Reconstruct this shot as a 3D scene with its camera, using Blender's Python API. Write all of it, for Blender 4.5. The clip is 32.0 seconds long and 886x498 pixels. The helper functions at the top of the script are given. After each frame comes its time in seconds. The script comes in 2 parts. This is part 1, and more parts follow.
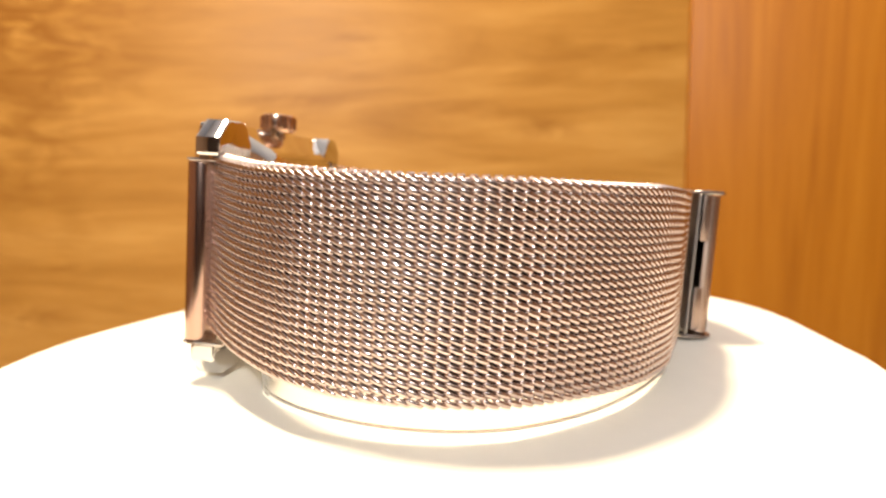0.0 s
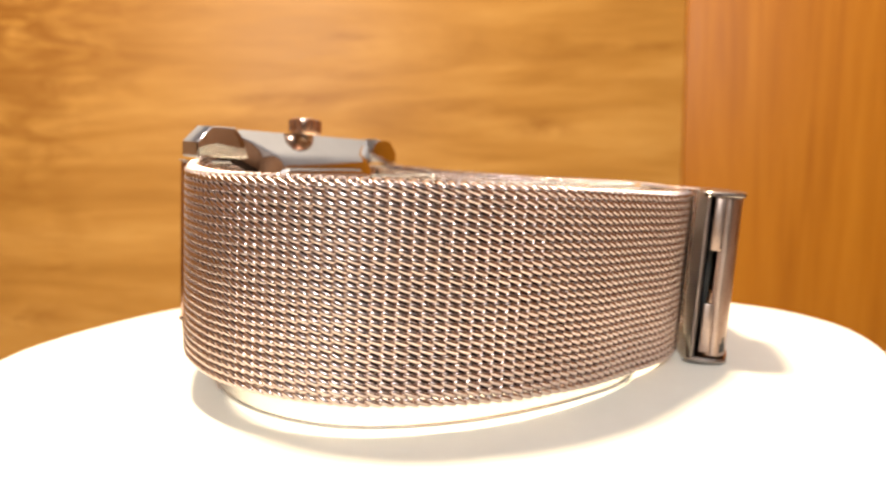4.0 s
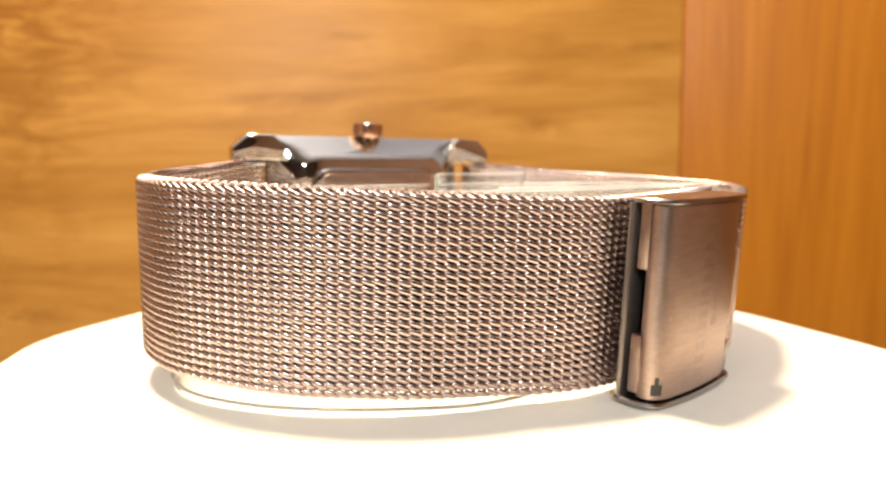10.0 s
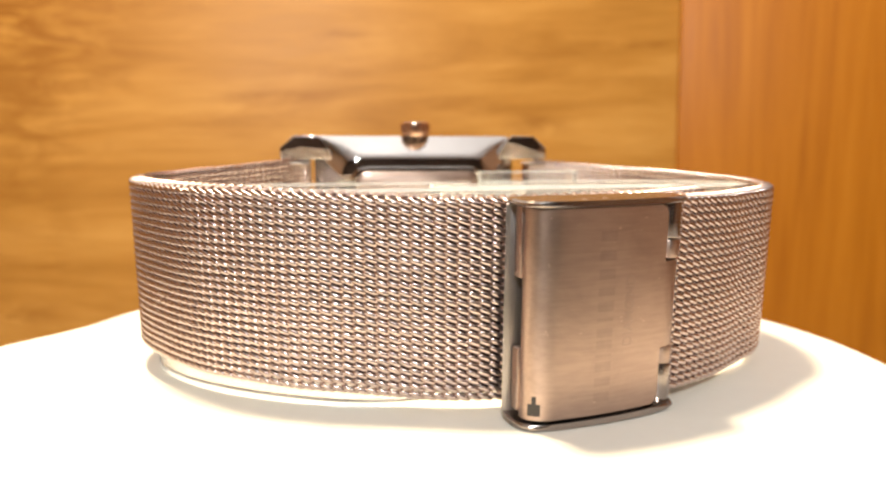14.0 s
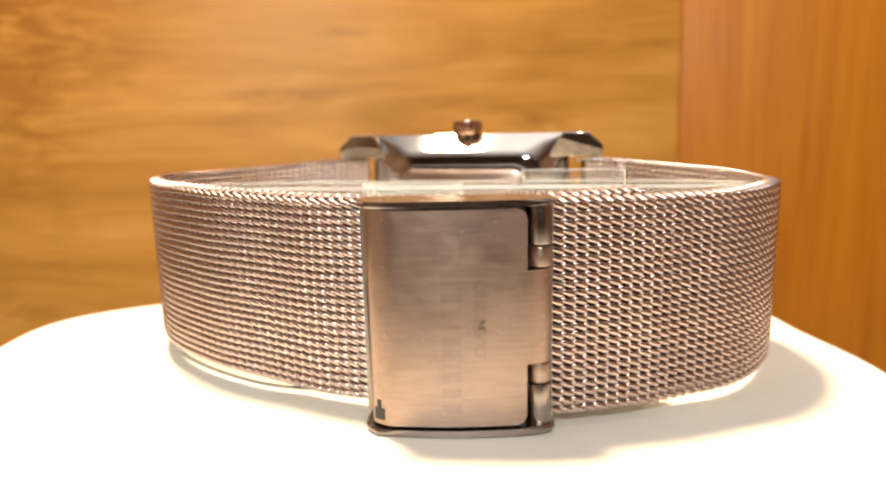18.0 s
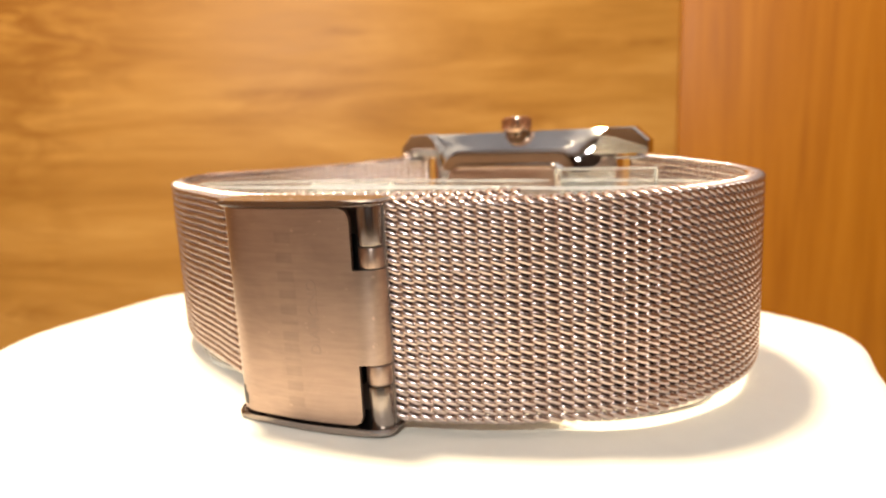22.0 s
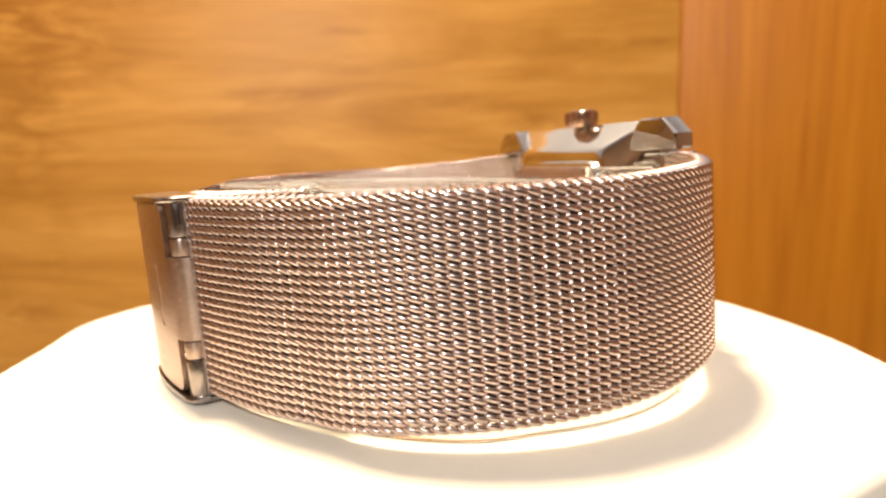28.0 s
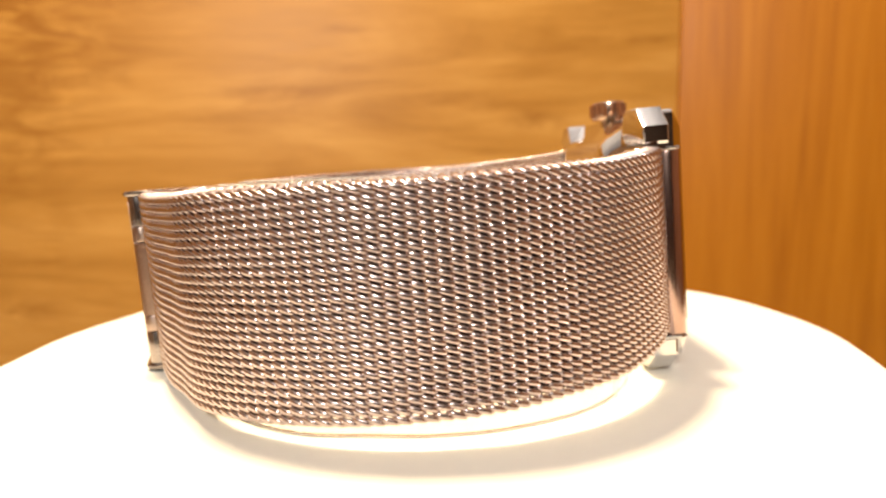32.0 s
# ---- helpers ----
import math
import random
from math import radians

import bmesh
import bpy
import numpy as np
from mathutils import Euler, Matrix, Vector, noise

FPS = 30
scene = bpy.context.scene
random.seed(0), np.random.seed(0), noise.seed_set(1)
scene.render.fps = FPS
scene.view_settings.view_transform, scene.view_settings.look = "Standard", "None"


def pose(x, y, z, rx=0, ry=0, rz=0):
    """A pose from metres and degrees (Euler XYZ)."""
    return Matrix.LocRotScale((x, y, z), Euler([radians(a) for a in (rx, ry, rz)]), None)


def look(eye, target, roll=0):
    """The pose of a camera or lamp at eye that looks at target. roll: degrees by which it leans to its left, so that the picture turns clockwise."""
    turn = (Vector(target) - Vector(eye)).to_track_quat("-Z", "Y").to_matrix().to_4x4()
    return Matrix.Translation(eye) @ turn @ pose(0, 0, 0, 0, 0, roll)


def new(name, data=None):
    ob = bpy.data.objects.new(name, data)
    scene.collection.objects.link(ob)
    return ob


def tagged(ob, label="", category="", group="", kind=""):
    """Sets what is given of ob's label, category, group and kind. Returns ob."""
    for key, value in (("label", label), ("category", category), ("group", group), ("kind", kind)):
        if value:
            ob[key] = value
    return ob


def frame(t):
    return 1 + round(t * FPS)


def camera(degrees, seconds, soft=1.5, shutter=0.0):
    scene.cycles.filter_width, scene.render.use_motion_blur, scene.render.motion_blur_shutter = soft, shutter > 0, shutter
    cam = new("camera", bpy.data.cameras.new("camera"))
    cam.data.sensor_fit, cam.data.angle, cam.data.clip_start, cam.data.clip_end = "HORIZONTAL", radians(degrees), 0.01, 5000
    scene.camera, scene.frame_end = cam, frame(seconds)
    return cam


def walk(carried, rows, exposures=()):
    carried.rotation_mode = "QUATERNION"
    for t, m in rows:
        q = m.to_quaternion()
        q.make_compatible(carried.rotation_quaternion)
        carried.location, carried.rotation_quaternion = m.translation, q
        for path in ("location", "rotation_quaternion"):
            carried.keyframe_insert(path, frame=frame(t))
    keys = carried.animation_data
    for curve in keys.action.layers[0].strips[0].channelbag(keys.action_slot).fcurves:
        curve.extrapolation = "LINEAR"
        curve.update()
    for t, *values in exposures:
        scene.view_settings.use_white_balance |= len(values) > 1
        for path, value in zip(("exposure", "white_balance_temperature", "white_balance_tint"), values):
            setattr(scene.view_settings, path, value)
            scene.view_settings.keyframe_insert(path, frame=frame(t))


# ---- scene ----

# ---------------------------------------------------------------- camera
U = 0.09                      # one plan unit: the camera stands this far from the turntable's axis
EYE = Vector((0, -U, 0.25 * U))
cam = camera(67.93, 32.0, soft=2.3)
cam.data.dof.use_dof = True
cam.data.dof.focus_distance = 0.058
cam.data.dof.aperture_fstop = 38


def aim(down, right):
    """The camera's pose: it looks down and to the right by so many degrees."""
    d, r = radians(down), radians(right)
    way = Vector((math.cos(d) * math.sin(r), math.cos(d) * math.cos(r), -math.sin(d)))
    return look(EYE, EYE + way, -0.55)


walk(cam, [(t, aim(d, r)) for t, d, r in (
    (0, 6.277, -0.283), (0.5, 6.316, -0.239), (1, 6.355, -0.182), (1.5, 6.390, -0.145), (2, 6.399, -0.155),
    (2.5, 6.410, -0.147), (3, 6.407, -0.11), (3.5, 6.366, -0.06), (5.5, 6.390, 0.14), (6, 6.352, 0.192), (7, 6.285, 0.212),
    (8, 6.278, 0.176), (9, 6.319, 0.171), (10, 6.400, 0.217), (11, 6.430, 0.287), (12, 6.525, 0.435), (13, 6.580, 0.484),
    (14, 6.565, 0.453), (14.5, 6.560, 0.46), (16.5, 6.621, 0.385), (17, 6.625, 0.39), (18, 6.687, 0.381), (19, 6.745, 0.34),
    (20, 6.736, 0.385), (21, 6.736, 0.406), (22, 6.760, 0.45), (23, 6.750, 0.53), (24, 6.720, 0.49), (25, 6.741, 0.4),
    (25.5, 6.760, 0.38), (27.5, 6.765, 0.44), (28, 6.785, 0.427), (29, 6.814, 0.445), (30, 6.812, 0.528), (31, 6.866, 0.529),
    (31.5, 6.927, 0.49), (32, 6.955, 0.476))],
     [(0, 0.12, 7350, 11), (13, 0.11, 7350, 10), (17, -0.03, 7650, 10.5), (24, -0.03, 7600, 11), (28, 0.03, 7900, 13), (32, 0.06, 7900, 13)])

# ---------------------------------------------------------------- light
world = bpy.data.worlds.new("world")
scene.world = world
world.use_nodes = True
world.node_tree.nodes["Background"].inputs[0].default_value = (1.0, 0.8, 0.6, 1)
world.node_tree.nodes["Background"].inputs[1].default_value = 0.05


def lamp(name, place, target, size, watts, colour):
    data = bpy.data.lights.new(name, "AREA")
    data.shape, data.size, data.energy, data.color = "DISK", size, watts, colour
    ob = new(name, data)
    ob.matrix_world = look(place, target)
    return ob


lamp("pendant_light", (-0.185, 0.13, 0.98), (0, 0.0, 0), 0.125, 19.0, (1.0, 0.875, 0.69))
# added fill aimed at the ceiling, so the case's bevel mirrors something bright
lamp("added_ceiling_fill", (-0.185, 0.13, 1.02), (0.70, 0.22, 1.7), 0.20, 9.0, (0.98, 0.96, 0.96))
# unseen cool fill behind the camera, guessed from bluish glints on the strap
tube = lamp("behind_camera_fill", (-0.10, -1.55, 1.10), (0.0, 0.1, 0), 0.22, 25.5, (0.80, 0.89, 1.0))
tube.data.shape, tube.data.size_y = "RECTANGLE", 0.08

# ---------------------------------------------------------------- materials


def material(name):
    m = bpy.data.materials.new(name)
    m.use_nodes = True
    return m, m.node_tree.nodes, m.node_tree.links, m.node_tree.nodes["Principled BSDF"]


def noise_node(nodes, links, scale, stretch=(1, 1, 1), detail=4.0, rough=0.55, turn=(0, 0, 0), distort=0.0):
    co = nodes.new("ShaderNodeTexCoord")
    mp = nodes.new("ShaderNodeMapping")
    mp.inputs["Scale"].default_value = stretch
    mp.inputs["Rotation"].default_value = turn
    nz = nodes.new("ShaderNodeTexNoise")
    nz.inputs["Scale"].default_value, nz.inputs["Detail"].default_value = scale, detail
    nz.inputs["Roughness"].default_value, nz.inputs["Distortion"].default_value = rough, distort
    links.new(co.outputs["Object"], mp.inputs["Vector"])
    links.new(mp.outputs["Vector"], nz.inputs["Vector"])
    return nz.outputs["Fac"]


def ramp(nodes, links, fac, stops):
    r = nodes.new("ShaderNodeValToRGB")
    while len(r.color_ramp.elements) < len(stops):
        r.color_ramp.elements.new(0.5)
    for e, (at, c) in zip(r.color_ramp.elements, stops):
        e.position, e.color = at, (*c, 1) if len(c) == 3 else c
    links.new(fac, r.inputs[0])
    return r.outputs[0]


def span(nodes, links, fac, lo, hi):
    r = nodes.new("ShaderNodeMapRange")
    r.inputs["To Min"].default_value, r.inputs["To Max"].default_value = lo, hi
    links.new(fac, r.inputs["Value"])
    return r.outputs["Result"]


def bump(nodes, links, bsdf, fac, strength, distance):
    b = nodes.new("ShaderNodeBump")
    b.inputs["Strength"].default_value, b.inputs["Distance"].default_value = strength, distance
    links.new(fac, b.inputs["Height"])
    links.new(b.outputs["Normal"], bsdf.inputs["Normal"])


def mixed(nodes, links, fac, a, b, mode="MIX"):
    m = nodes.new("ShaderNodeMix")
    m.data_type, m.blend_type = "RGBA", mode
    for sock, v in ((m.inputs[0], fac), (m.inputs[6], a), (m.inputs[7], b)):
        if isinstance(v, (float, int)):
            sock.default_value = v
        elif isinstance(v, tuple):
            sock.default_value = (*v, 1)
        else:
            links.new(v, sock)
    return m.outputs[2]


def calc(nodes, links, op, *args):
    m = nodes.new("ShaderNodeMath")
    m.operation = op
    for sock, v in zip(m.inputs, args):
        if isinstance(v, (float, int)):
            sock.default_value = v
        else:
            links.new(v, sock)
    return m.outputs[0]


def metal(name, colour, rough, spread=0.08, grain=900, stretch=(1, 1, 1), relief=0.0):
    m, n, l, b = material(name)
    b.inputs["Metallic"].default_value = 1.0
    fac = noise_node(n, l, grain, stretch)
    blot = noise_node(n, l, 120, (1, 1, 1), 3)
    l.new(span(n, l, fac, rough - spread, rough + spread), b.inputs["Roughness"])
    c0 = tuple(x * 0.88 for x in colour)
    l.new(ramp(n, l, blot, [(0.3, c0), (0.7, colour)]), b.inputs["Base Color"])
    if relief:
        bump(n, l, b, fac, relief, 0.00005)
    return m


STEEL_WIRE = metal("steel_wire", (0.70, 0.57, 0.525), 0.24, 0.05)
STEEL_POLISHED = metal("polished_steel", (0.70, 0.68, 0.66), 0.045, 0.015, 600)


def brushed(name, colour, rough):
    """Steel with fine scratches along the strap, which spread its gloss up and down."""
    m, n, l, b = material(name)
    b.inputs["Metallic"].default_value = 1.0
    b.inputs["Anisotropic"].default_value = 0.6
    tan = n.new("ShaderNodeTangent")
    tan.direction_type, tan.uv_map = "UV_MAP", "brush"
    l.new(tan.outputs[0], b.inputs["Tangent"])
    fine = noise_node(n, l, 900, (0.25, 3, 3), 4, 0.6)
    smudge = noise_node(n, l, 260, (0.8, 1, 1), 4, 0.6, distort=0.8)
    l.new(calc(n, l, "MULTIPLY_ADD", smudge, 0.16, span(n, l, fine, rough - 0.13, rough - 0.03)), b.inputs["Roughness"])
    tone = ramp(n, l, smudge, [(0.30, tuple(c * 0.86 for c in colour)), (0.65, colour)])
    nick = ramp(n, l, noise_node(n, l, 1500, (0.45, 1.6, 0.8), 2, 0.5), [(0.70, (0, 0, 0)), (0.76, (1, 1, 1))])
    tone = mixed(n, l, calc(n, l, "MULTIPLY", nick, 0.55), tone, tuple(min(1.0, c * 1.6) for c in colour))
    l.new(mixed(n, l, 0.06, tone, ramp(n, l, fine, [(0.35, (0, 0, 0)), (0.65, (1, 1, 1))]), "OVERLAY"), b.inputs["Base Color"])
    bump(n, l, b, fine, 0.05, 0.00004)
    return m


# rougher mid-toned steel for the clasp's base plate
BASE_STEEL = metal("matt_steel", (0.44, 0.395, 0.365), 0.42, 0.06)
STEEL_DARK = metal("dark_steel", (0.40, 0.345, 0.315), 0.25, 0.06)
TUBE_STEEL = metal("warm_steel", (0.50, 0.33, 0.27), 0.20, 0.04)
ROSE = metal("rose_gold", (0.86, 0.58, 0.43), 0.22, 0.04)


def plain(name, colour, rough, spread=0.1, grain=200, tone=0.06, relief=0.0, depth=0.0002):
    m, n, l, b = material(name)
    fac = noise_node(n, l, grain)
    c0 = tuple(max(0, x * (1 - tone)) for x in colour)
    l.new(ramp(n, l, fac, [(0.3, c0), (0.7, colour)]), b.inputs["Base Color"])
    l.new(span(n, l, fac, max(0.02, rough - spread), rough + spread), b.inputs["Roughness"])
    if relief:
        bump(n, l, b, fac, relief, depth)
    return m


WHITE = plain("white_board", (0.86, 0.83, 0.745), 0.45, 0.08, 400, 0.03, 0.1)
# near-black that paints the shade within the clasp
GAP_SHADE = plain("gap_shade", (0.02, 0.018, 0.016), 0.5)
STEEL_BRUSHED = brushed("brushed_steel", (0.53, 0.395, 0.33), 0.35)
ENGRAVED_BAR = brushed("engraved_bar", (0.48, 0.36, 0.30), 0.37)
ENGRAVED_WORD = metal("engraved_word", (0.51, 0.39, 0.33), 0.40)
TARNISH = plain("tarnish", (0.05, 0.042, 0.036), 0.5)
DIAL = plain("silver_dial", (0.55, 0.55, 0.56), 0.35)
# wall and ceiling tones, chosen for what the steel mirrors
GREY = plain("grey_wall", (0.46, 0.465, 0.50), 0.8, 0.1, 6)
TAN = plain("brown_wall", (0.34, 0.175, 0.095), 0.8, 0.1, 5)
OCHRE = plain("ochre_wall", (0.34, 0.185, 0.095), 0.8, 0.1, 5)
DUSK = plain("dark_wall", (0.055, 0.034, 0.024), 0.8, 0.1, 5)
CEIL = plain("ceiling_paint", (0.80, 0.83, 0.88), 0.85, 0.1, 5)


# white base with partial transmission puts pale reflections into the clear sheet's colour
def clear_plastic(name, milk, haze=0.0):
    m, n, l, b = material(name)
    b.inputs["Base Color"].default_value = (0.95, 0.94, 0.90, 1)
    b.inputs["Transmission Weight"].default_value = milk
    b.inputs["IOR"].default_value = 1.42
    l.new(span(n, l, noise_node(n, l, 150), haze, haze + 0.06), b.inputs["Roughness"])
    return m


CLEAR = clear_plastic("clear_plastic", 0.95)
MILKY = clear_plastic("milky_plastic", 0.82)
HAZY = clear_plastic("hazy_plastic", 0.94, 0.10)
# grey that paints the refraction seen along the clear plastic's edge
EDGE_GREY = plain("edge_grey", (0.42, 0.40, 0.37), 0.35)
FROST = clear_plastic("frosted_plastic", 0.6)


def grain_shade_mark(nodes, links, x, z, half_x, half_z, wisp):
    """An oval flame of darker tone round a place on the wall, for grain and for painted corner shade, broken up by the
    wisps of a noise.
    """
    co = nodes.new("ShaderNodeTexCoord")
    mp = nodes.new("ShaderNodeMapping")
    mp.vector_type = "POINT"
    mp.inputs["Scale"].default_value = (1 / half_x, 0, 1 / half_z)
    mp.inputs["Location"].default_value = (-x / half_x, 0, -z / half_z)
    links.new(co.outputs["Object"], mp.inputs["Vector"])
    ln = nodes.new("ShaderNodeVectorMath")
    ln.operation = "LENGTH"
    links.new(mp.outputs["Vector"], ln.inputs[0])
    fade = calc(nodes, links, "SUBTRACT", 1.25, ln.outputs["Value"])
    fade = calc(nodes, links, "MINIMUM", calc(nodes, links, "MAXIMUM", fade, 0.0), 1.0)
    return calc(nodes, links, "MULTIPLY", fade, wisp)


def wood(name, along, tones, scale, marks=()):
    """Varnished wood; along: 'x' or 'z', the way of the grain."""
    m, n, l, b = material(name)
    s = (0.13, 1, 1) if along == "x" else (1, 1, 0.06)
    thin = (0.035, 1, 1) if along == "x" else (1, 1, 0.02)
    broad = noise_node(n, l, scale * 1.35, s, 5, 0.62, distort=1.1)
    fine = noise_node(n, l, scale * 6, s, 4, 0.6, distort=0.3)
    line = noise_node(n, l, scale * 5, thin, 2, 0.5)
    tone = ramp(n, l, calc(n, l, "MULTIPLY_ADD", fine, 0.32, broad), tones)
    dark = tuple(c * k for c, k in zip(tones[0][1], (0.80, 0.70, 0.55)))
    streak = ramp(n, l, line, [(0.60, (0, 0, 0)), (0.78, (1, 1, 1))])
    tone = mixed(n, l, calc(n, l, "MULTIPLY", streak, 0.42), tone, dark)
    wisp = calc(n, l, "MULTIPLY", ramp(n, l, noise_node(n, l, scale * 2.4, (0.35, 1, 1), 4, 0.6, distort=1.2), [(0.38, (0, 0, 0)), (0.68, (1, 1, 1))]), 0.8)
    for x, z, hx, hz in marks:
        tone = mixed(n, l, grain_shade_mark(n, l, x, z, hx, hz, wisp), tone, dark)
    l.new(tone, b.inputs["Base Color"])
    l.new(span(n, l, fine, 0.34, 0.48), b.inputs["Roughness"])
    b.inputs["Specular IOR Level"].default_value = 0.22
    bump(n, l, b, fine, 0.06, 0.0004)
    return m


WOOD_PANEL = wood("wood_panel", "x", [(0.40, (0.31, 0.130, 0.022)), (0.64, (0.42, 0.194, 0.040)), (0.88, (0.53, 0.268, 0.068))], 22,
                  # first four marks paint the lens's corner darkening; the others are grain
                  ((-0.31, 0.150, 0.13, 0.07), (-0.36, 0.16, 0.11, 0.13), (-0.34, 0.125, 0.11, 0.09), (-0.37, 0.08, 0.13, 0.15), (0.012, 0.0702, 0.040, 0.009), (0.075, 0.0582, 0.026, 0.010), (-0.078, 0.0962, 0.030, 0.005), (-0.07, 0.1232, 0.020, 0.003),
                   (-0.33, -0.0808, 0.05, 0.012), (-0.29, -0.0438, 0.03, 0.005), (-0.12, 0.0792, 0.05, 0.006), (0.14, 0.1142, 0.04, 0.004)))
WOOD_STILE = wood("wood_stile", "z", [(0.42, (0.29, 0.092, 0.006)), (0.62, (0.355, 0.120, 0.008)), (0.85, (0.405, 0.146, 0.012))], 40)
LAMINATE = plain("grey_laminate", (0.42, 0.41, 0.40), 0.4, 0.1, 60)
WOOD_TABLE = wood("wood_table", "x", [(0.42, (0.28, 0.14, 0.05)), (0.7, (0.42, 0.23, 0.09))], 12)

# ---------------------------------------------------------------- mesh helpers


def mesh_of(name, bm, mat, smooth=True, angle=35):
    me = bpy.data.meshes.new(name)
    bmesh.ops.recalc_face_normals(bm, faces=bm.faces)
    bm.to_mesh(me)
    bm.free()
    me.materials.append(mat)
    if mat in (STEEL_BRUSHED, ENGRAVED_BAR):
        uv = me.uv_layers.new(name="brush")
        for loop in me.loops:
            p = me.vertices[loop.vertex_index].co
            uv.data[loop.index].uv = (p.z * 50, (p.x + 0.3 * p.y) * 50)
    if smooth:
        me.shade_smooth()
        me.set_sharp_from_angle(angle=radians(angle))
    return me


def part(name, bm, mat, parent, label="", at=None, scale=U, angle=35):
    """One mesh object under a thing or a part. The bmesh is in plan units."""
    bmesh.ops.transform(bm, matrix=Matrix.Scale(scale, 4), verts=bm.verts)
    ob = new(name, mesh_of(name, bm, mat, angle=angle))
    ob.parent = parent
    if at is not None:
        ob.matrix_basis = at
    if label:
        tagged(ob, label)
    return ob


def box(lo, hi, bevel=0.0, seg=2):
    bm = bmesh.new()
    bmesh.ops.create_cube(bm, size=1)
    for v in bm.verts:
        v.co = Vector([lo[i] + (v.co[i] + 0.5) * (hi[i] - lo[i]) for i in range(3)])
    if bevel:
        bmesh.ops.bevel(bm, geom=bm.edges[:], offset=bevel, segments=seg, affect="EDGES", profile=0.5)
    return bm


def prism(outline, z0, z1, bevel=0.0, seg=2):
    """An upright prism over a plan outline."""
    bm = bmesh.new()
    low = [bm.verts.new((x, y, z0)) for x, y in outline]
    high = [bm.verts.new((x, y, z1)) for x, y in outline]
    n = len(outline)
    caps = [bm.faces.new(low[::-1]), bm.faces.new(high)]
    for i in range(n):
        bm.faces.new((low[i], low[(i + 1) % n], high[(i + 1) % n], high[i]))
    if bevel:
        rim = [e for f in caps for e in f.edges]
        bmesh.ops.bevel(bm, geom=rim, offset=bevel, segments=seg, affect="EDGES", profile=0.5)
    return bm


def drum(x, y, z0, z1, r, n=24, bevel=0.0):
    return prism([(x + r * math.cos(2 * math.pi * i / n), y + r * math.sin(2 * math.pi * i / n)) for i in range(n)], z0, z1, bevel)


def spline(ctrl, n=40):
    """A smooth open curve through the control points."""
    p = [Vector(c) for c in ctrl]
    p = [2 * p[0] - p[1]] + p + [2 * p[-1] - p[-2]]
    out = []
    for i in range(1, len(p) - 2):
        for k in range(n):
            t = k / n
            out.append(0.5 * (2 * p[i] + (p[i + 1] - p[i - 1]) * t + (2 * p[i - 1] - 5 * p[i] + 4 * p[i + 1] - p[i + 2]) * t * t
                              + (3 * p[i] - p[i - 1] - 3 * p[i + 1] + p[i + 2]) * t ** 3))
    return out + [p[-2]]


def sheet(path, thick, z0, z1, bevel=0.0012):
    """A bent plate of even thickness over a plan path (outwards to the left of travel)."""
    path = [Vector(p) for p in path]
    inner = []
    for i, p in enumerate(path):
        d = (path[min(i + 1, len(path) - 1)] - path[max(i - 1, 0)]).normalized()
        inner.append(p - Vector((-d.y, d.x)) * thick)
    return prism([tuple(p) for p in path] + [tuple(p) for p in inner[::-1]], z0, z1, bevel, 1)


def steps(curve, pitch):
    """Points at even steps along the curve, with the direction of travel."""
    out, want, run = [], 0.0, 0.0
    for a, b in zip(curve, curve[1:]):
        d = (b - a).length
        while want <= run + d and d > 0:
            out.append((a.lerp(b, (want - run) / d), (b - a).normalized()))
            want += pitch
        run += d
    return out


# ---------------------------------------------------------------- the room


def slab(name, lo, hi, mat, kind="structure", label="", bevel=0.0):
    ob = new(name, mesh_of(name, box(lo, hi, bevel), mat))
    return tagged(ob, label, kind=kind)


WALL_Y, JOINT = 0.40, 0.178
slab("wall_north", (-1.2, WALL_Y + 0.012, -0.75), (1.4, WALL_Y + 0.06, 1.7), GREY)
slab("wall_panel", (-1.19, WALL_Y + 0.001, -0.7), (JOINT - 0.0004, WALL_Y + 0.012, 0.26), WOOD_PANEL, label="honey-coloured varnished wood panel with level grain, upper left corner shaded in colour", bevel=0.0008)
slab("wall_stile", (JOINT, WALL_Y - 0.001, -0.7), (1.395, WALL_Y + 0.012, 0.26), WOOD_STILE, label="reddish varnished wood stile with upright grain", bevel=0.0006)
# unseen walls and ceiling, added; their tones shape the steel's reflections
slab("wall_south", (-1.2, -1.9, -0.75), (1.4, -1.84, 1.7), DUSK)
slab("wall_west", (-1.26, -1.9, -0.75), (-1.2, 0.46, 1.7), OCHRE)
slab("wall_east", (1.4, -1.9, -0.75), (1.46, 0.46, 1.7), TAN)
slab("ceiling", (-1.26, -1.9, 1.7), (1.46, 0.46, 1.76), CEIL)
slab("floor", (-1.26, -1.9, -0.81), (1.46, 0.46, -0.75), WOOD_TABLE)

TABLE_Z = -0.19
# unseen table; its neutral grey is picked for the clasp's reflection
table = tagged(new("table"), "plain grey laminate table under the turntable", "table")
table.location = (0, 0, -0.75)
part("tabletop", box((-0.6, -0.42, 0.53), (0.6, 0.38, 0.56), 0.003), LAMINATE, table, scale=1)
for sx in (-0.55, 0.55):
    for sy in (-0.37, 0.33):
        part("leg", box((sx - 0.025, sy - 0.025, 0), (sx + 0.025, sy + 0.025, 0.53), 0.003), LAMINATE, table, scale=1)

# ---------------------------------------------------------------- the turntable
turntable = tagged(new("turntable"), "white turntable with an uneven round top, slowly turning", "turntable")
turntable.location = (0, 0, TABLE_Z)
TOP = -TABLE_Z / U


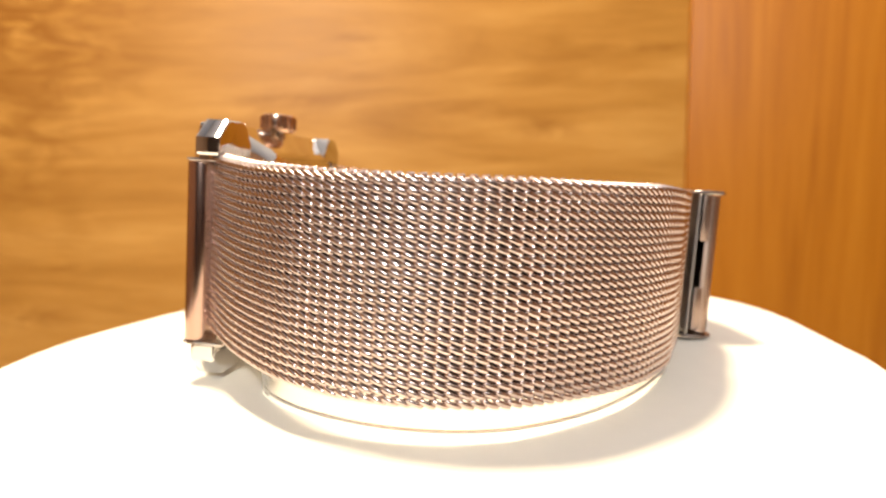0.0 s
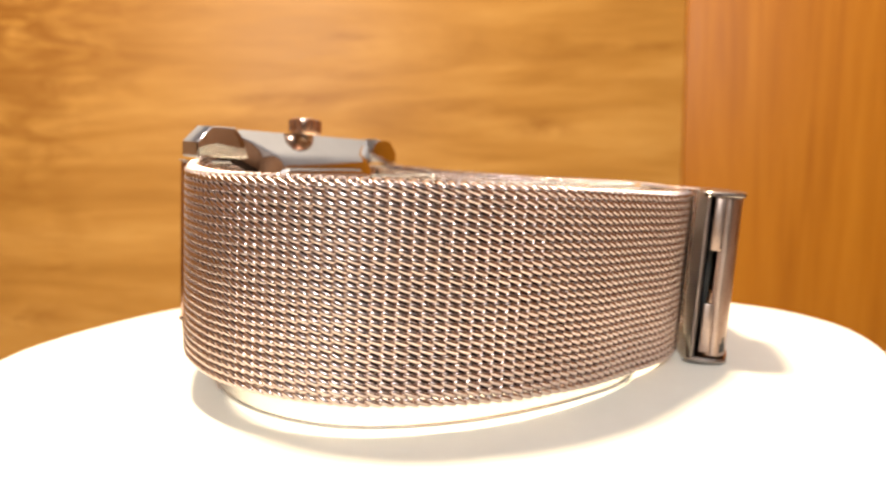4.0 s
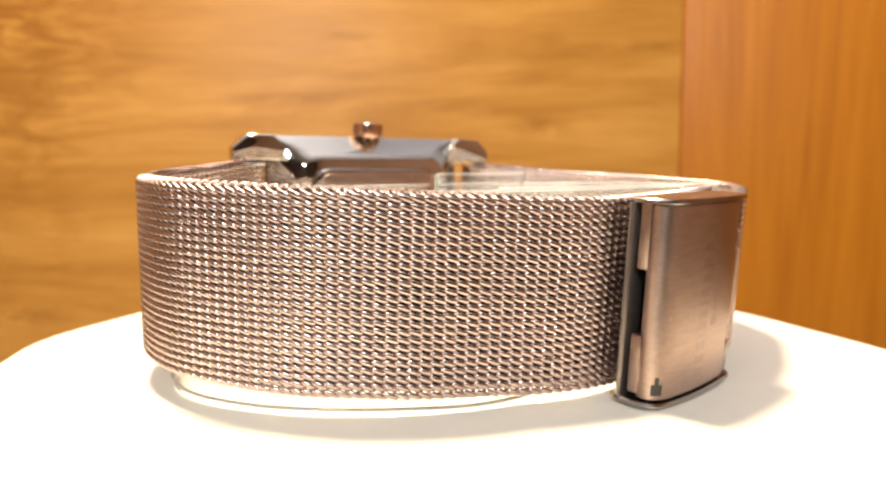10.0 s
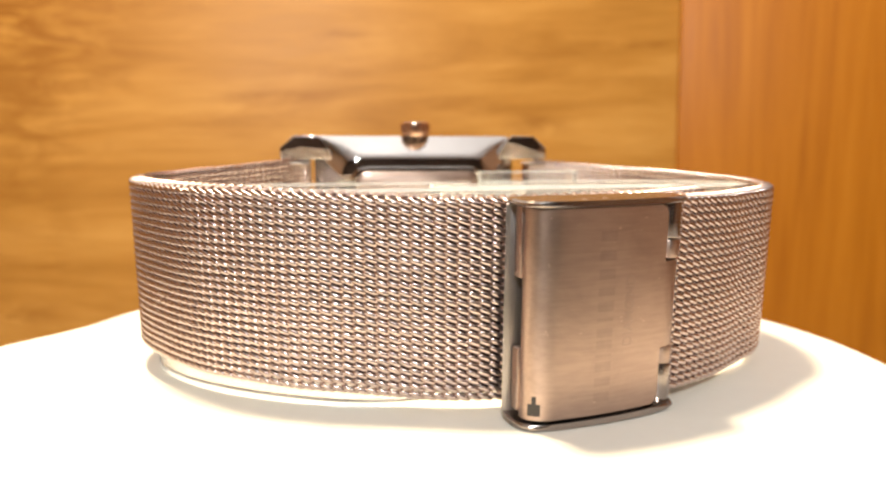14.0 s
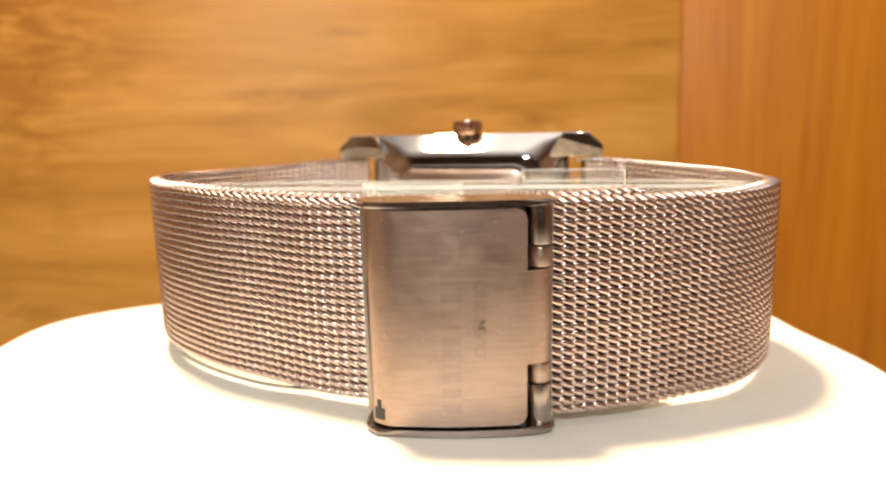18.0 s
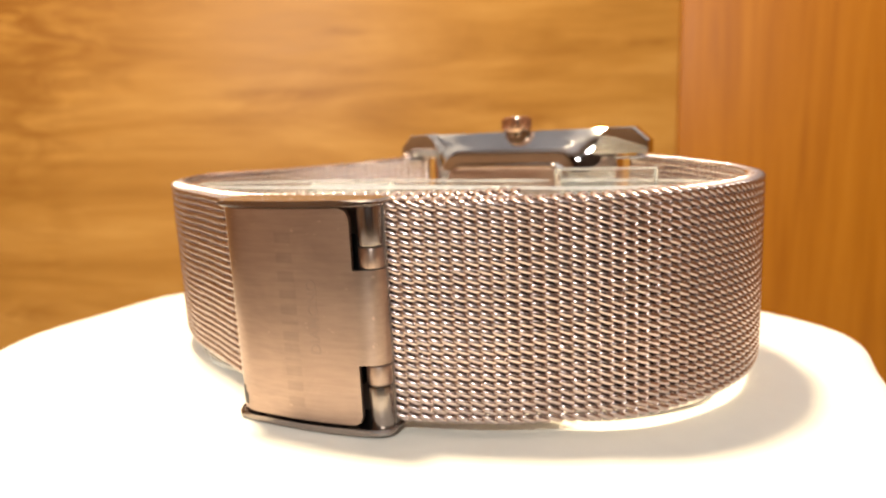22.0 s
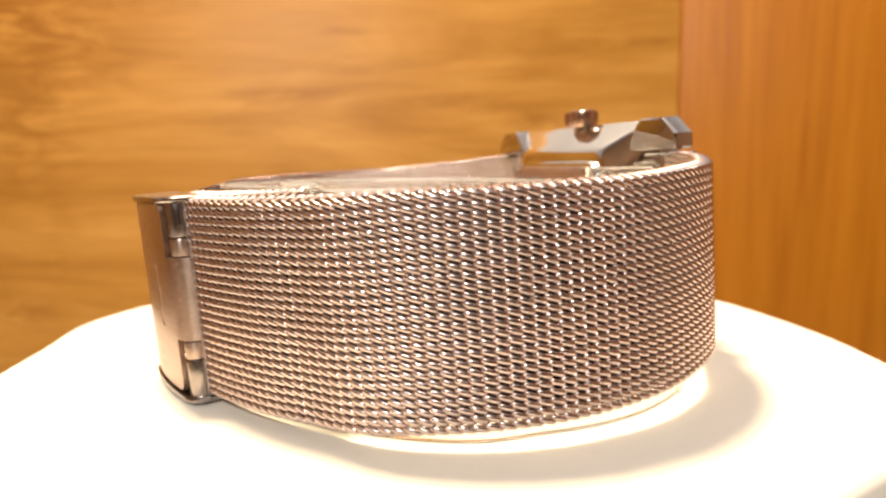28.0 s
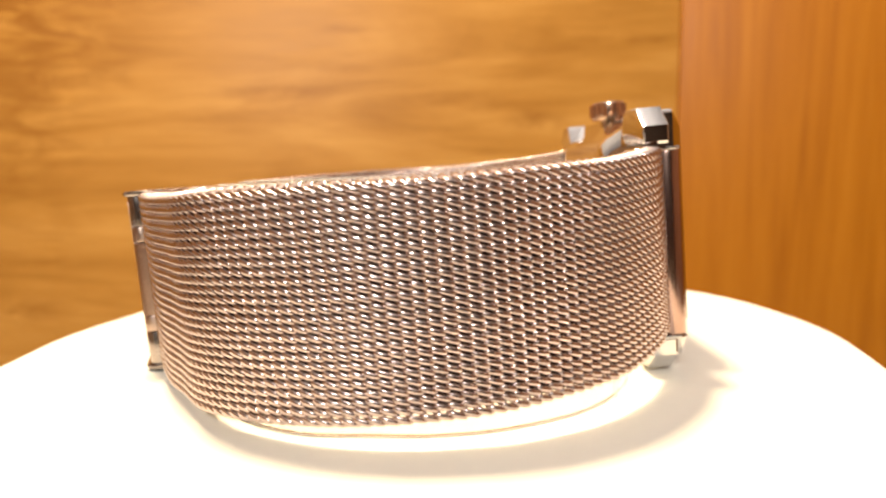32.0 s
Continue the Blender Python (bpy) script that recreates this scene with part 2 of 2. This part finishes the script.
RIM = [(-0.0236, 0.0026), (0.0032, -0.0188), (-0.0208, 0.0086), (0.0058, 0.018), (0.0029, 0.0107), (-0.0021, -0.004), (-0.0013, 0.0018), (-0.0086, -0.0016), (0.0006, 0.003), (-0.0032, 0.0014), (0.0005, -0.0026), (-0.0005, 0.0027), (-0.0007, -0.0029), (0.0003, 0.0)]


def rim_radius(a):
    return 0.6497 + sum(p * math.cos((k + 1) * a) + q * math.sin((k + 1) * a) for k, (p, q) in enumerate(RIM))


def turntable_top():
    bm = bmesh.new()
    n = 180
    rings = []
    profile = [(0.25, 0.0), (0.6, 0.0), (0.76, 0.0), (0.82, -0.0008), (0.88, -0.003), (0.93, -0.006), (0.965, -0.010), (0.985, -0.014), (0.996, -0.019), (1.0, -0.026)]
    profile += [(1.0, -0.062), (0.985, -0.075), (0.6, -0.075)]
    for s, z in profile:
        rings.append([bm.verts.new((s * rim_radius(2 * math.pi * i / n) * math.cos(2 * math.pi * i / n),
                                    s * rim_radius(2 * math.pi * i / n) * math.sin(2 * math.pi * i / n), TOP + z)) for i in range(n)])
    for a, b in zip(rings, rings[1:]):
        for i in range(n):
            bm.faces.new((a[i], a[(i + 1) % n], b[(i + 1) % n], b[i]))
    bm.faces.new(rings[0])
    bm.faces.new(rings[-1][::-1])
    return bm


part("turntable_top", turntable_top(), WHITE, turntable, "white board with an uneven cut rim", angle=50)
part("turntable_base", drum(0, 0, 0, TOP - 0.076, 0.42, 64, 0.02), WHITE, turntable)

# ---------------------------------------------------------------- the watch
CASE_N = Vector((0.327, 0.945, 0))           # the way the dial faces
CASE_E = Vector((0.945, -0.327, 0))
MID = 0.1460 * U                             # height of the strap's middle over the turntable
LEAN = Matrix.Translation((0, 0, MID)) @ Matrix.Rotation(math.atan(0.0762), 4, Vector((0.268, 0.963, 0)).cross(Vector((0, 0, 1))))
HALF = 0.1038                                # half the strap's width

watch = tagged(new("wrist_watch"), "steel wrist watch with mesh strap standing on its side", "watch")


def strap_coil():
    """One flattened wire spiral, as wide as the strap."""
    bm = bmesh.new()
    a, b, pitch, wire, sides, seg, steep = 0.0070, 0.0080, 0.0084, 0.0029, 10, 20, 0.97
    turns = 2 * HALF / pitch
    count = int(turns * seg)
    rings = []

    def at(g):
        # the outer half of a turn climbs by most of the pitch, the inner half by the rest
        k, h = divmod(g / math.pi, 2)
        climb = k + (steep * h if h < 1 else steep + (1 - steep) * (h - 1))
        s, c = math.sin(g), math.cos(g)
        return Vector((-a * c, b * math.copysign(abs(s) ** 0.5, s), -HALF + pitch * climb))

    for i in range(count + 1):
        f = 2 * math.pi * i / seg
        c0, d = at(f), (at(f + 0.05) - at(f - 0.05)).normalized()
        side = d.cross(Vector((0, 0, 1))).normalized()
        up = side.cross(d)
        thick = wire * (1.0 if math.sin(f) > -0.2 else 1.5)
        ring = [c0 + thick * (math.cos(2 * math.pi * k / sides) * side + math.sin(2 * math.pi * k / sides) * up) for k in range(sides)]
        # the strap is rolled: the outer face of each wire is pressed half flat
        for v in ring:
            v.y = b + wire * 0.35 + (v.y - b - wire * 0.35) * 0.45 if v.y > b + wire * 0.35 else v.y
        rings.append([bm.verts.new(v) for v in ring])
    for p, q in zip(rings, rings[1:]):
        for k in range(sides):
            bm.faces.new((p[k], p[(k + 1) % sides], q[(k + 1) % sides], q[k]))
    bm.faces.new(rings[0][::-1])
    bm.faces.new(rings[-1])
    bmesh.ops.transform(bm, matrix=Matrix.Scale(U, 4), verts=bm.verts)
    return mesh_of("coil", bm, STEEL_WIRE, angle=80)


COIL = strap_coil()
STRAP_DEEP = 0.0112                          # from the outer face to the coil's middle
PITCH = 0.0121                               # from coil to coil


def rim_strip(rows, thick, high):
    """A thin bead along the strap's edge; rows of plan place, outward direction and height."""
    bm = bmesh.new()
    rings = []
    for p, out, z in rows:
        q = p - out * thick
        rings.append([bm.verts.new((a.x, a.y, z + h)) for a, h in ((p, 0), (p, high), (q, high), (q, 0))])
    for a, b in zip(rings, rings[1:]):
        for k in range(4):
            bm.faces.new((a[k], a[(k + 1) % 4], b[(k + 1) % 4], b[k]))
    bm.faces.new(rings[0])
    bm.faces.new(rings[-1][::-1])
    bmesh.ops.bevel(bm, geom=[e for e in bm.edges if abs((e.verts[0].co - e.verts[1].co).z) < 0.002], offset=0.0011, segments=1, affect="EDGES")
    return bm


def strap(name, ctrl, label, sag):
    """A strap of coils along a plan curve; sag: rows of length along it and height of its middle."""
    root = new(name)
    root.parent = watch
    root.matrix_basis = LEAN
    tagged(root, label)
    runs, heights = [r[0] for r in sag], [r[1] for r in sag]
    for i, (p, d) in enumerate(steps(spline(ctrl), PITCH)):
        out = Vector((d.y, -d.x))
        q = p - out * STRAP_DEEP
        ob = new("coil", COIL)
        ob.parent = root
        # local x back along the strap, local y outwards
        lift = float(np.interp(i * PITCH, runs, heights))
        ob.matrix_basis = Matrix(((-d.x, out.x, 0, q.x * U), (-d.y, out.y, 0, q.y * U), (0, 0, 1, lift * U), (0, 0, 0, 1)))
    for z0 in (HALF - 0.0005, -HALF - 0.0035):
        rows = [(p - Vector((d.y, -d.x)) * 0.0155, Vector((d.y, -d.x)), float(np.interp(i * 0.02, runs, heights)) + z0) for i, (p, d) in enumerate(steps(spline(ctrl), 0.02))]
        part("strap_edge", rim_strip(rows, 0.0065, 0.004), STEEL_WIRE, root, "smooth rim of the mesh", angle=60)
    return root


LEFT = [(-0.1107, 0.3297), (-0.1305, 0.3307), (-0.165, 0.318), (-0.245, 0.284), (-0.336, 0.226), (-0.401, 0.133), (-0.420, 0.03), (-0.397, -0.062), (-0.357, -0.141), (-0.293, -0.212),
        (-0.220, -0.265), (-0.150, -0.314), (-0.088, -0.340), (0.0, -0.352), (0.1, -0.352), (0.19, -0.335)]
RIGHT = [(0.062, -0.402), (0.10, -0.399), (0.138, -0.393), (0.177, -0.385), (0.220, -0.371), (0.276, -0.355), (0.322, -0.3265), (0.3685, -0.279), (0.4065, -0.2175),
         (0.429, -0.148), (0.438, -0.07), (0.421, 0.030), (0.3755, 0.1145), (0.3393, 0.1538), (0.309, 0.181), (0.2874, 0.1898)]
strap("strap", LEFT, "woven steel mesh strap running under the clasp",
      ((0, 0.0075), (0.15, -0.0011), (0.3, -0.0039), (0.5, 0.0013), (0.7, 0.0027), (0.9, -0.0023), (1.3, -0.002)))
strap("strap", RIGHT, "woven steel mesh strap hooked to the clasp",
      ((0, -0.001), (0.15, -0.005), (0.3, -0.0045), (0.5, -0.0085), (0.7, -0.007), (0.9, 0.0028)))

# case frame: x along the case, y the way the dial faces, z up
CASE = LEAN @ Matrix.Translation((0.0803 * U, 0.2488 * U, -0.0023 * U)) @ Matrix(((CASE_E.x, CASE_N.x, 0, 0), (CASE_E.y, CASE_N.y, 0, 0), (0, 0, 1, 0), (0, 0, 0, 1)))


def loft(levels, bevel=0.0):
    """Rounded rectangles (half u, half w, corner, v) joined in turn, along y."""
    bm = bmesh.new()
    rings = []
    for hu, hw, r, v in levels:
        ring = []
        for cx, cz, a0 in ((hu - r, hw - r, 0), (-hu + r, hw - r, 90), (-hu + r, -hw + r, 180), (hu - r, -hw + r, 270)):
            for k in range(9):
                a = radians(a0 + 11.25 * k)
                ring.append(bm.verts.new((cx + r * math.cos(a), v, cz + r * math.sin(a))))
        rings.append(ring)
    n = len(rings[0])
    for a, b in zip(rings, rings[1:]):
        for i in range(n):
            bm.faces.new((a[i], a[(i + 1) % n], b[(i + 1) % n], b[i]))
    bm.faces.new(rings[0])
    bm.faces.new(rings[-1][::-1])
    return bm


case = part("case", loft([(0.116, 0.097, 0.03, -0.047), (0.120, 0.100, 0.03, -0.046), (0.123, 0.103, 0.03, -0.038), (0.137, 0.115, 0.036, -0.036), (0.145, 0.122, 0.042, -0.032),
                          (0.152, 0.128, 0.046, -0.025), (0.168, 0.140, 0.036, -0.009), (0.181, 0.151, 0.016, 0.004), (0.188, 0.156, 0.008, 0.011),
                          (0.188, 0.156, 0.008, 0.040), (0.170, 0.140, 0.01, 0.055)]), STEEL_POLISHED, watch, "polished steel rectangular case", CASE, angle=28)
part("case_back", loft([(0.106, 0.088, 0.02, -0.057), (0.112, 0.094, 0.022, -0.054), (0.114, 0.096, 0.022, -0.040)]), STEEL_BRUSHED, case, "brushed steel back plate", angle=25)
part("dial", loft([(0.150, 0.120, 0.008, 0.0535), (0.150, 0.120, 0.008, 0.0562)]), DIAL, case, "plain silver dial")
part("crystal", loft([(0.152, 0.122, 0.008, 0.0566), (0.150, 0.120, 0.008, 0.062)]), CLEAR, case, "clear flat glass")
crown = part("crown", drum(0, 0.010, 0.156, 0.183, 0.025, 32, 0.004), ROSE, watch, "rose-gold winding crown", CASE)
part("stem", drum(0, 0.010, 0.146, 0.157, 0.012, 20), STEEL_POLISHED, crown)
for k in range(16):
    a = 2 * math.pi * k / 16
    x, y = 0.0252 * math.cos(a), 0.010 + 0.0252 * math.sin(a)
    part("rib", drum(x, y, 0.161, 0.179, 0.0022, 6), ROSE, crown)


def lug(sx, sz):
    """A lug whose outer end slopes down; drawn in profile and pushed through the case's depth."""
    prof = [(0.152, 0.114), (0.246, 0.114), (0.248, 0.117), (0.248, 0.135), (0.223, 0.157), (0.180, 0.158), (0.173, 0.150), (0.160, 0.130)]
    bm = prism([(sx * u, sz * w) for u, w in prof][::sx * sz], -0.016, 0.015, 0.003, 3)
    bmesh.ops.transform(bm, matrix=Matrix(((1, 0, 0, 0), (0, 0, 1, 0), (0, 1, 0, 0), (0, 0, 0, 1))), verts=bm.verts)
    return part("lug", bm, STEEL_POLISHED, watch, "", CASE, angle=30)


for sx in (-1, 1):
    for sz in (-1, 1):
        lug(sx, sz)
    part("strap_tube", drum(sx * 0.227, 0.014, -0.1135, 0.106, 0.0175, 32, 0.002), TUBE_STEEL, watch, "polished warm-toned tube at the strap's end", CASE)
    for z0 in (0.1065, -0.1165):
        part("tube_cap", prism([(sx * u, v) for u, v in ((0.196, -0.024), (0.244, -0.024), (0.248, -0.018), (0.247, 0.020), (0.240, 0.0285), (0.212, 0.0285), (0.200, 0.022))][::sx],
                               z0, z0 + 0.0035, 0.001, 1), STEEL_POLISHED, watch, "thin polished end cap", CASE)

# clasp frame: x along the strap, y outwards, z up
CLASP_E, CLASP_N = Vector((0.993, -0.118, 0)), Vector((-0.118, -0.993, 0))
CLASP = LEAN @ Matrix.Translation((-0.0192 * U, -0.396 * U, 0.0037 * U)) @ Matrix(((-CLASP_E.x, CLASP_N.x, 0, 0), (-CLASP_E.y, CLASP_N.y, 0, 0), (0, 0, 1, 0), (0, 0, 0, 1)))
clasp = new("clasp")
clasp.parent = watch
clasp.matrix_basis = CLASP
tagged(clasp, "brushed steel folding clasp with hinged cover")


def clasp_part(name, bm, mat, parent, label="", angle=35):
    """A part of the clasp, drawn with x from the free end to the hinge."""
    bmesh.ops.transform(bm, matrix=Matrix.Diagonal((-1, 1, 1, 1)), verts=bm.verts)
    return part(name, bm, mat, parent, label, angle=angle)


F0, F1 = -0.1180, 0.1055                      # lower and upper edge of the clasp


def cover_arc(u):
    return 0.0165 * (1 - (u / 0.13) ** 2)


roll_in = [(-0.050 - 0.0355 * math.sin(radians(a)), cover_arc(-0.050) - 0.020 * (1 - math.cos(radians(a)))) for a in (112, 100, 88, 76, 64, 52, 41, 30, 20, 11)]
arc = [(u, cover_arc(u)) for u in [-0.0505 + 0.00871 * i for i in range(14)]]
tongue = [(0.070, 0.0110), (0.077, 0.0085), (0.083, 0.0045), (0.0865, -0.001), (0.088, -0.007)]


def cover_plate():
    """The cover: full height up to the hinge, then only its middle rolls round the hinge."""
    z_lo, z_hi = F0 + 0.0092, F1 - 0.0074
    levels = [z_lo, z_lo + 0.003, z_lo + 0.009, -0.049, 0.041, z_hi - 0.009, z_hi - 0.003, z_hi]
    line = roll_in + arc + tongue
    bm = bmesh.new()
    grid = []
    for i, (u, v) in enumerate(line):
        # the last full row is drawn in at its corners
        back = {0: 0.009, 7: 0.009, 1: 0.003, 6: 0.003} if u == arc[-1][0] else {}
        grid.append([bm.verts.new((u - back.get(k, 0.0), v + back.get(k, 0.0) * 0.2, z)) for k, z in enumerate(levels)])
    for i in range(len(line) - 1):
        for k in range(7):
            if i < len(roll_in) + len(arc) - 1 or k == 3:
                bm.faces.new((grid[i][k], grid[i + 1][k], grid[i + 1][k + 1], grid[i][k + 1]))
    bmesh.ops.delete(bm, geom=[v for v in bm.verts if not v.link_faces], context="VERTS")
    bmesh.ops.recalc_face_normals(bm, faces=bm.faces)
    bmesh.ops.solidify(bm, geom=bm.faces[:], thickness=0.0055)
    return bm


cover = clasp_part("cover", cover_plate(), STEEL_BRUSHED, clasp, "brushed steel cover plate", angle=50)
for z0, z1, m in ((0.063, F1 - 0.004, STEEL_DARK), (0.0425, 0.0615, STEEL_BRUSHED), (-0.0695, -0.050, STEEL_BRUSHED), (F0 + 0.004, -0.071, STEEL_DARK)):
    clasp_part("hinge_knuckle", drum(0.0755, -0.0030, z0, z1, 0.0120, 20, 0.0015), m, clasp)
flange = [(-0.084, -0.039), (-0.090, -0.036), (-0.0925, -0.028), (-0.093, -0.012), (-0.0915, -0.002), (-0.087, 0.006)] + \
         [(u, cover_arc(u) + 0.003) for u in (-0.080, -0.06, -0.03, 0, 0.03, 0.055)] + \
         [(0.076, 0.0145), (0.086, 0.010), (0.0905, 0.002), (0.091, -0.018), (0.07, -0.030), (-0.070, -0.034)]
clasp_part("side_plate", prism(flange[::-1], F1 - 0.0060, F1, 0.002, 1), STEEL_DARK, clasp)
clasp_part("side_plate", prism(flange[::-1], F0, F0 + 0.0065, 0.002, 1), STEEL_DARK, clasp)
clasp_part("base_plate", sheet([(-0.0935, -0.0305), (-0.092, -0.0335), (-0.088, -0.0335), (-0.082, -0.031), (0.06, -0.031), (0.086, -0.028), (0.0885, -0.015), (0.0885, -0.006)][::-1], 0.004, F0 + 0.006, F1 - 0.006), BASE_STEEL, clasp)
# black sheet inside the clasp; the gap's shade is put into its colour
clasp_part("gap_shade_sheet", sheet([(-0.060, -0.022), (0.050, -0.022)][::-1], 0.006, -0.08, 0.07), GAP_SHADE, clasp)
for z0, z1 in ((0.03, 0.10), (-0.105, -0.04)):
    clasp_part("inner_post", box((-0.0875, -0.023, z0), (-0.078, -0.010, z1), 0.002), STEEL_BRUSHED, clasp)

# engraved mark: a row of plain bars, and the word beneath it
for w0, half in ((0.071, 5), (0.052, 5), (0.034, 5), (0.0165, 4), (0.002, 5), (-0.0115, 1.5), (-0.0245, 4.5), (-0.0365, 4.5), (-0.0475, 1.5), (-0.059, 5), (-0.0745, 5), (-0.0905, 5)):
    a_u, b_u = -0.0165, 0.0015
    clasp_part("engraved_bar", prism([(a_u, cover_arc(a_u) + 0.0001), (a_u, cover_arc(a_u) - 0.001), (b_u, cover_arc(b_u) - 0.001), (b_u, cover_arc(b_u) + 0.0001)][::-1],
                               w0 - half * 0.001, w0 + half * 0.001), ENGRAVED_BAR, cover)
word = bpy.data.curves.new("engraved_word", "FONT")
word.body, word.align_x, word.align_y = "DIAMOND", "CENTER", "CENTER"
word.size, word.space_character, word.extrude, word.offset = 0.0150 * U, 1.02, 0.0004 * U, 0.0001 * U
word.materials.append(ENGRAVED_WORD)
word_ob = new("engraved_word", word)
word_ob.parent = cover
slope = 2 * 0.0165 * 0.020 / 0.0169
out = Vector((slope, 1, 0)).normalized()
word_ob.matrix_basis = Matrix(((0, out.y, out.x * -1, -0.020 * U), (0, out.x, out.y, (cover_arc(0.020) - 0.0001) * U), (1, 0, 0, -0.0045 * U), (0, 0, 0, 1)))
scuff = [(-0.050 - 0.0359 * math.sin(radians(a)), cover_arc(-0.050) - 0.020 + 0.0204 * math.cos(radians(a))) for a in (64, 55, 46, 38)]
clasp_part("scuff", sheet(scuff, 0.002, -0.104, -0.092, 0), TARNISH, cover, "dark scuff near the lower edge", angle=60)
clasp_part("scuff", sheet(scuff[1:3], 0.002, -0.092, -0.084, 0), TARNISH, cover, "dark scuff near the lower edge", angle=60)

# ---------------------------------------------------------------- the clear cuff inside the strap
cuff = tagged(new("plastic_cuff"), "clear plastic cuff holding the watch strap open", "watch holder")


def wall_strip(ctrl, thick, z0, z1):
    c = spline(ctrl, 10)
    return sheet([tuple(p) for p in c][::-1], thick, z0, z1, 0.001)


CUFF = [(-0.110, -0.202), (0.0, -0.222), (0.10, -0.258), (0.17, -0.305), (0.24, -0.328), (0.30, -0.304), (0.353, -0.258), (0.380, -0.200), (0.403, -0.14), (0.411, -0.07), (0.397, 0.015),
        (0.352, 0.090), (0.26, 0.155), (0.05, 0.172), (-0.01, 0.194), (-0.086, 0.224), (-0.135, 0.252), (-0.195, 0.266), (-0.27, 0.235), (-0.338, 0.175), (-0.381, 0.105), (-0.396, 0.03), (-0.378, -0.052), (-0.337, -0.126),
        (-0.278, -0.196), (-0.21, -0.250), (-0.11, -0.277), (0.0, -0.289), (0.10, -0.302), (0.154, -0.316)]
part("band", wall_strip(CUFF, 0.008, 0.0085, 0.231), HAZY, cuff, angle=60)
part("band_rim", wall_strip(CUFF, 0.0084, 0.2312, 0.2347), FROST, cuff, "pale cut edge of the cuff", angle=60)
part("band_rim", wall_strip(CUFF, 0.0084, 0.0, 0.0065), CLEAR, cuff, "clear foot of the cuff", angle=60)
# thin strip; the edge's grey refraction is put into its colour
part("edge_line", wall_strip(CUFF, 0.0086, 0.0067, 0.0083), EDGE_GREY, cuff, "grey strip painted where the cuff's clear edge refracts", angle=60)
REAR_TAB = [(0.160, 0.150), (0.20, 0.136), (0.245, 0.116), (0.285, 0.091), (0.318, 0.066)]
part("overlap_tab", wall_strip([(-0.109, -0.195), (-0.04, -0.206), (0.01, -0.217)], 0.003, 0.13, 0.2375), MILKY, cuff, "milky end of the rolled sheet", angle=60)
part("overlap_tab", wall_strip(REAR_TAB, 0.004, 0.05, 0.2505), CLEAR, cuff, angle=60)
part("tab_rim", wall_strip(REAR_TAB, 0.0044, 0.2507, 0.253), FROST, cuff, "pale cut edge of the sheet's end", angle=60)

for ob in cuff.children:
    ob.visible_shadow = False               # clear panes let the light in

# ---------------------------------------------------------------- what turns


def motions():
    turn = ((0, 102.2), (4, 80.8), (8, 59.35), (12, 37.85), (16, 16.2), (20, -5.42), (24, -27.2), (28, -49.2), (32, -71.1))
    for ob in (watch, cuff):
        walk(ob, [(t, pose(0, 0, 0, 0, 0, a)) for t, a in turn])
    walk(turntable, [(t, pose(0, 0, TABLE_Z, 0, 0, a)) for t, a in turn])


motions()
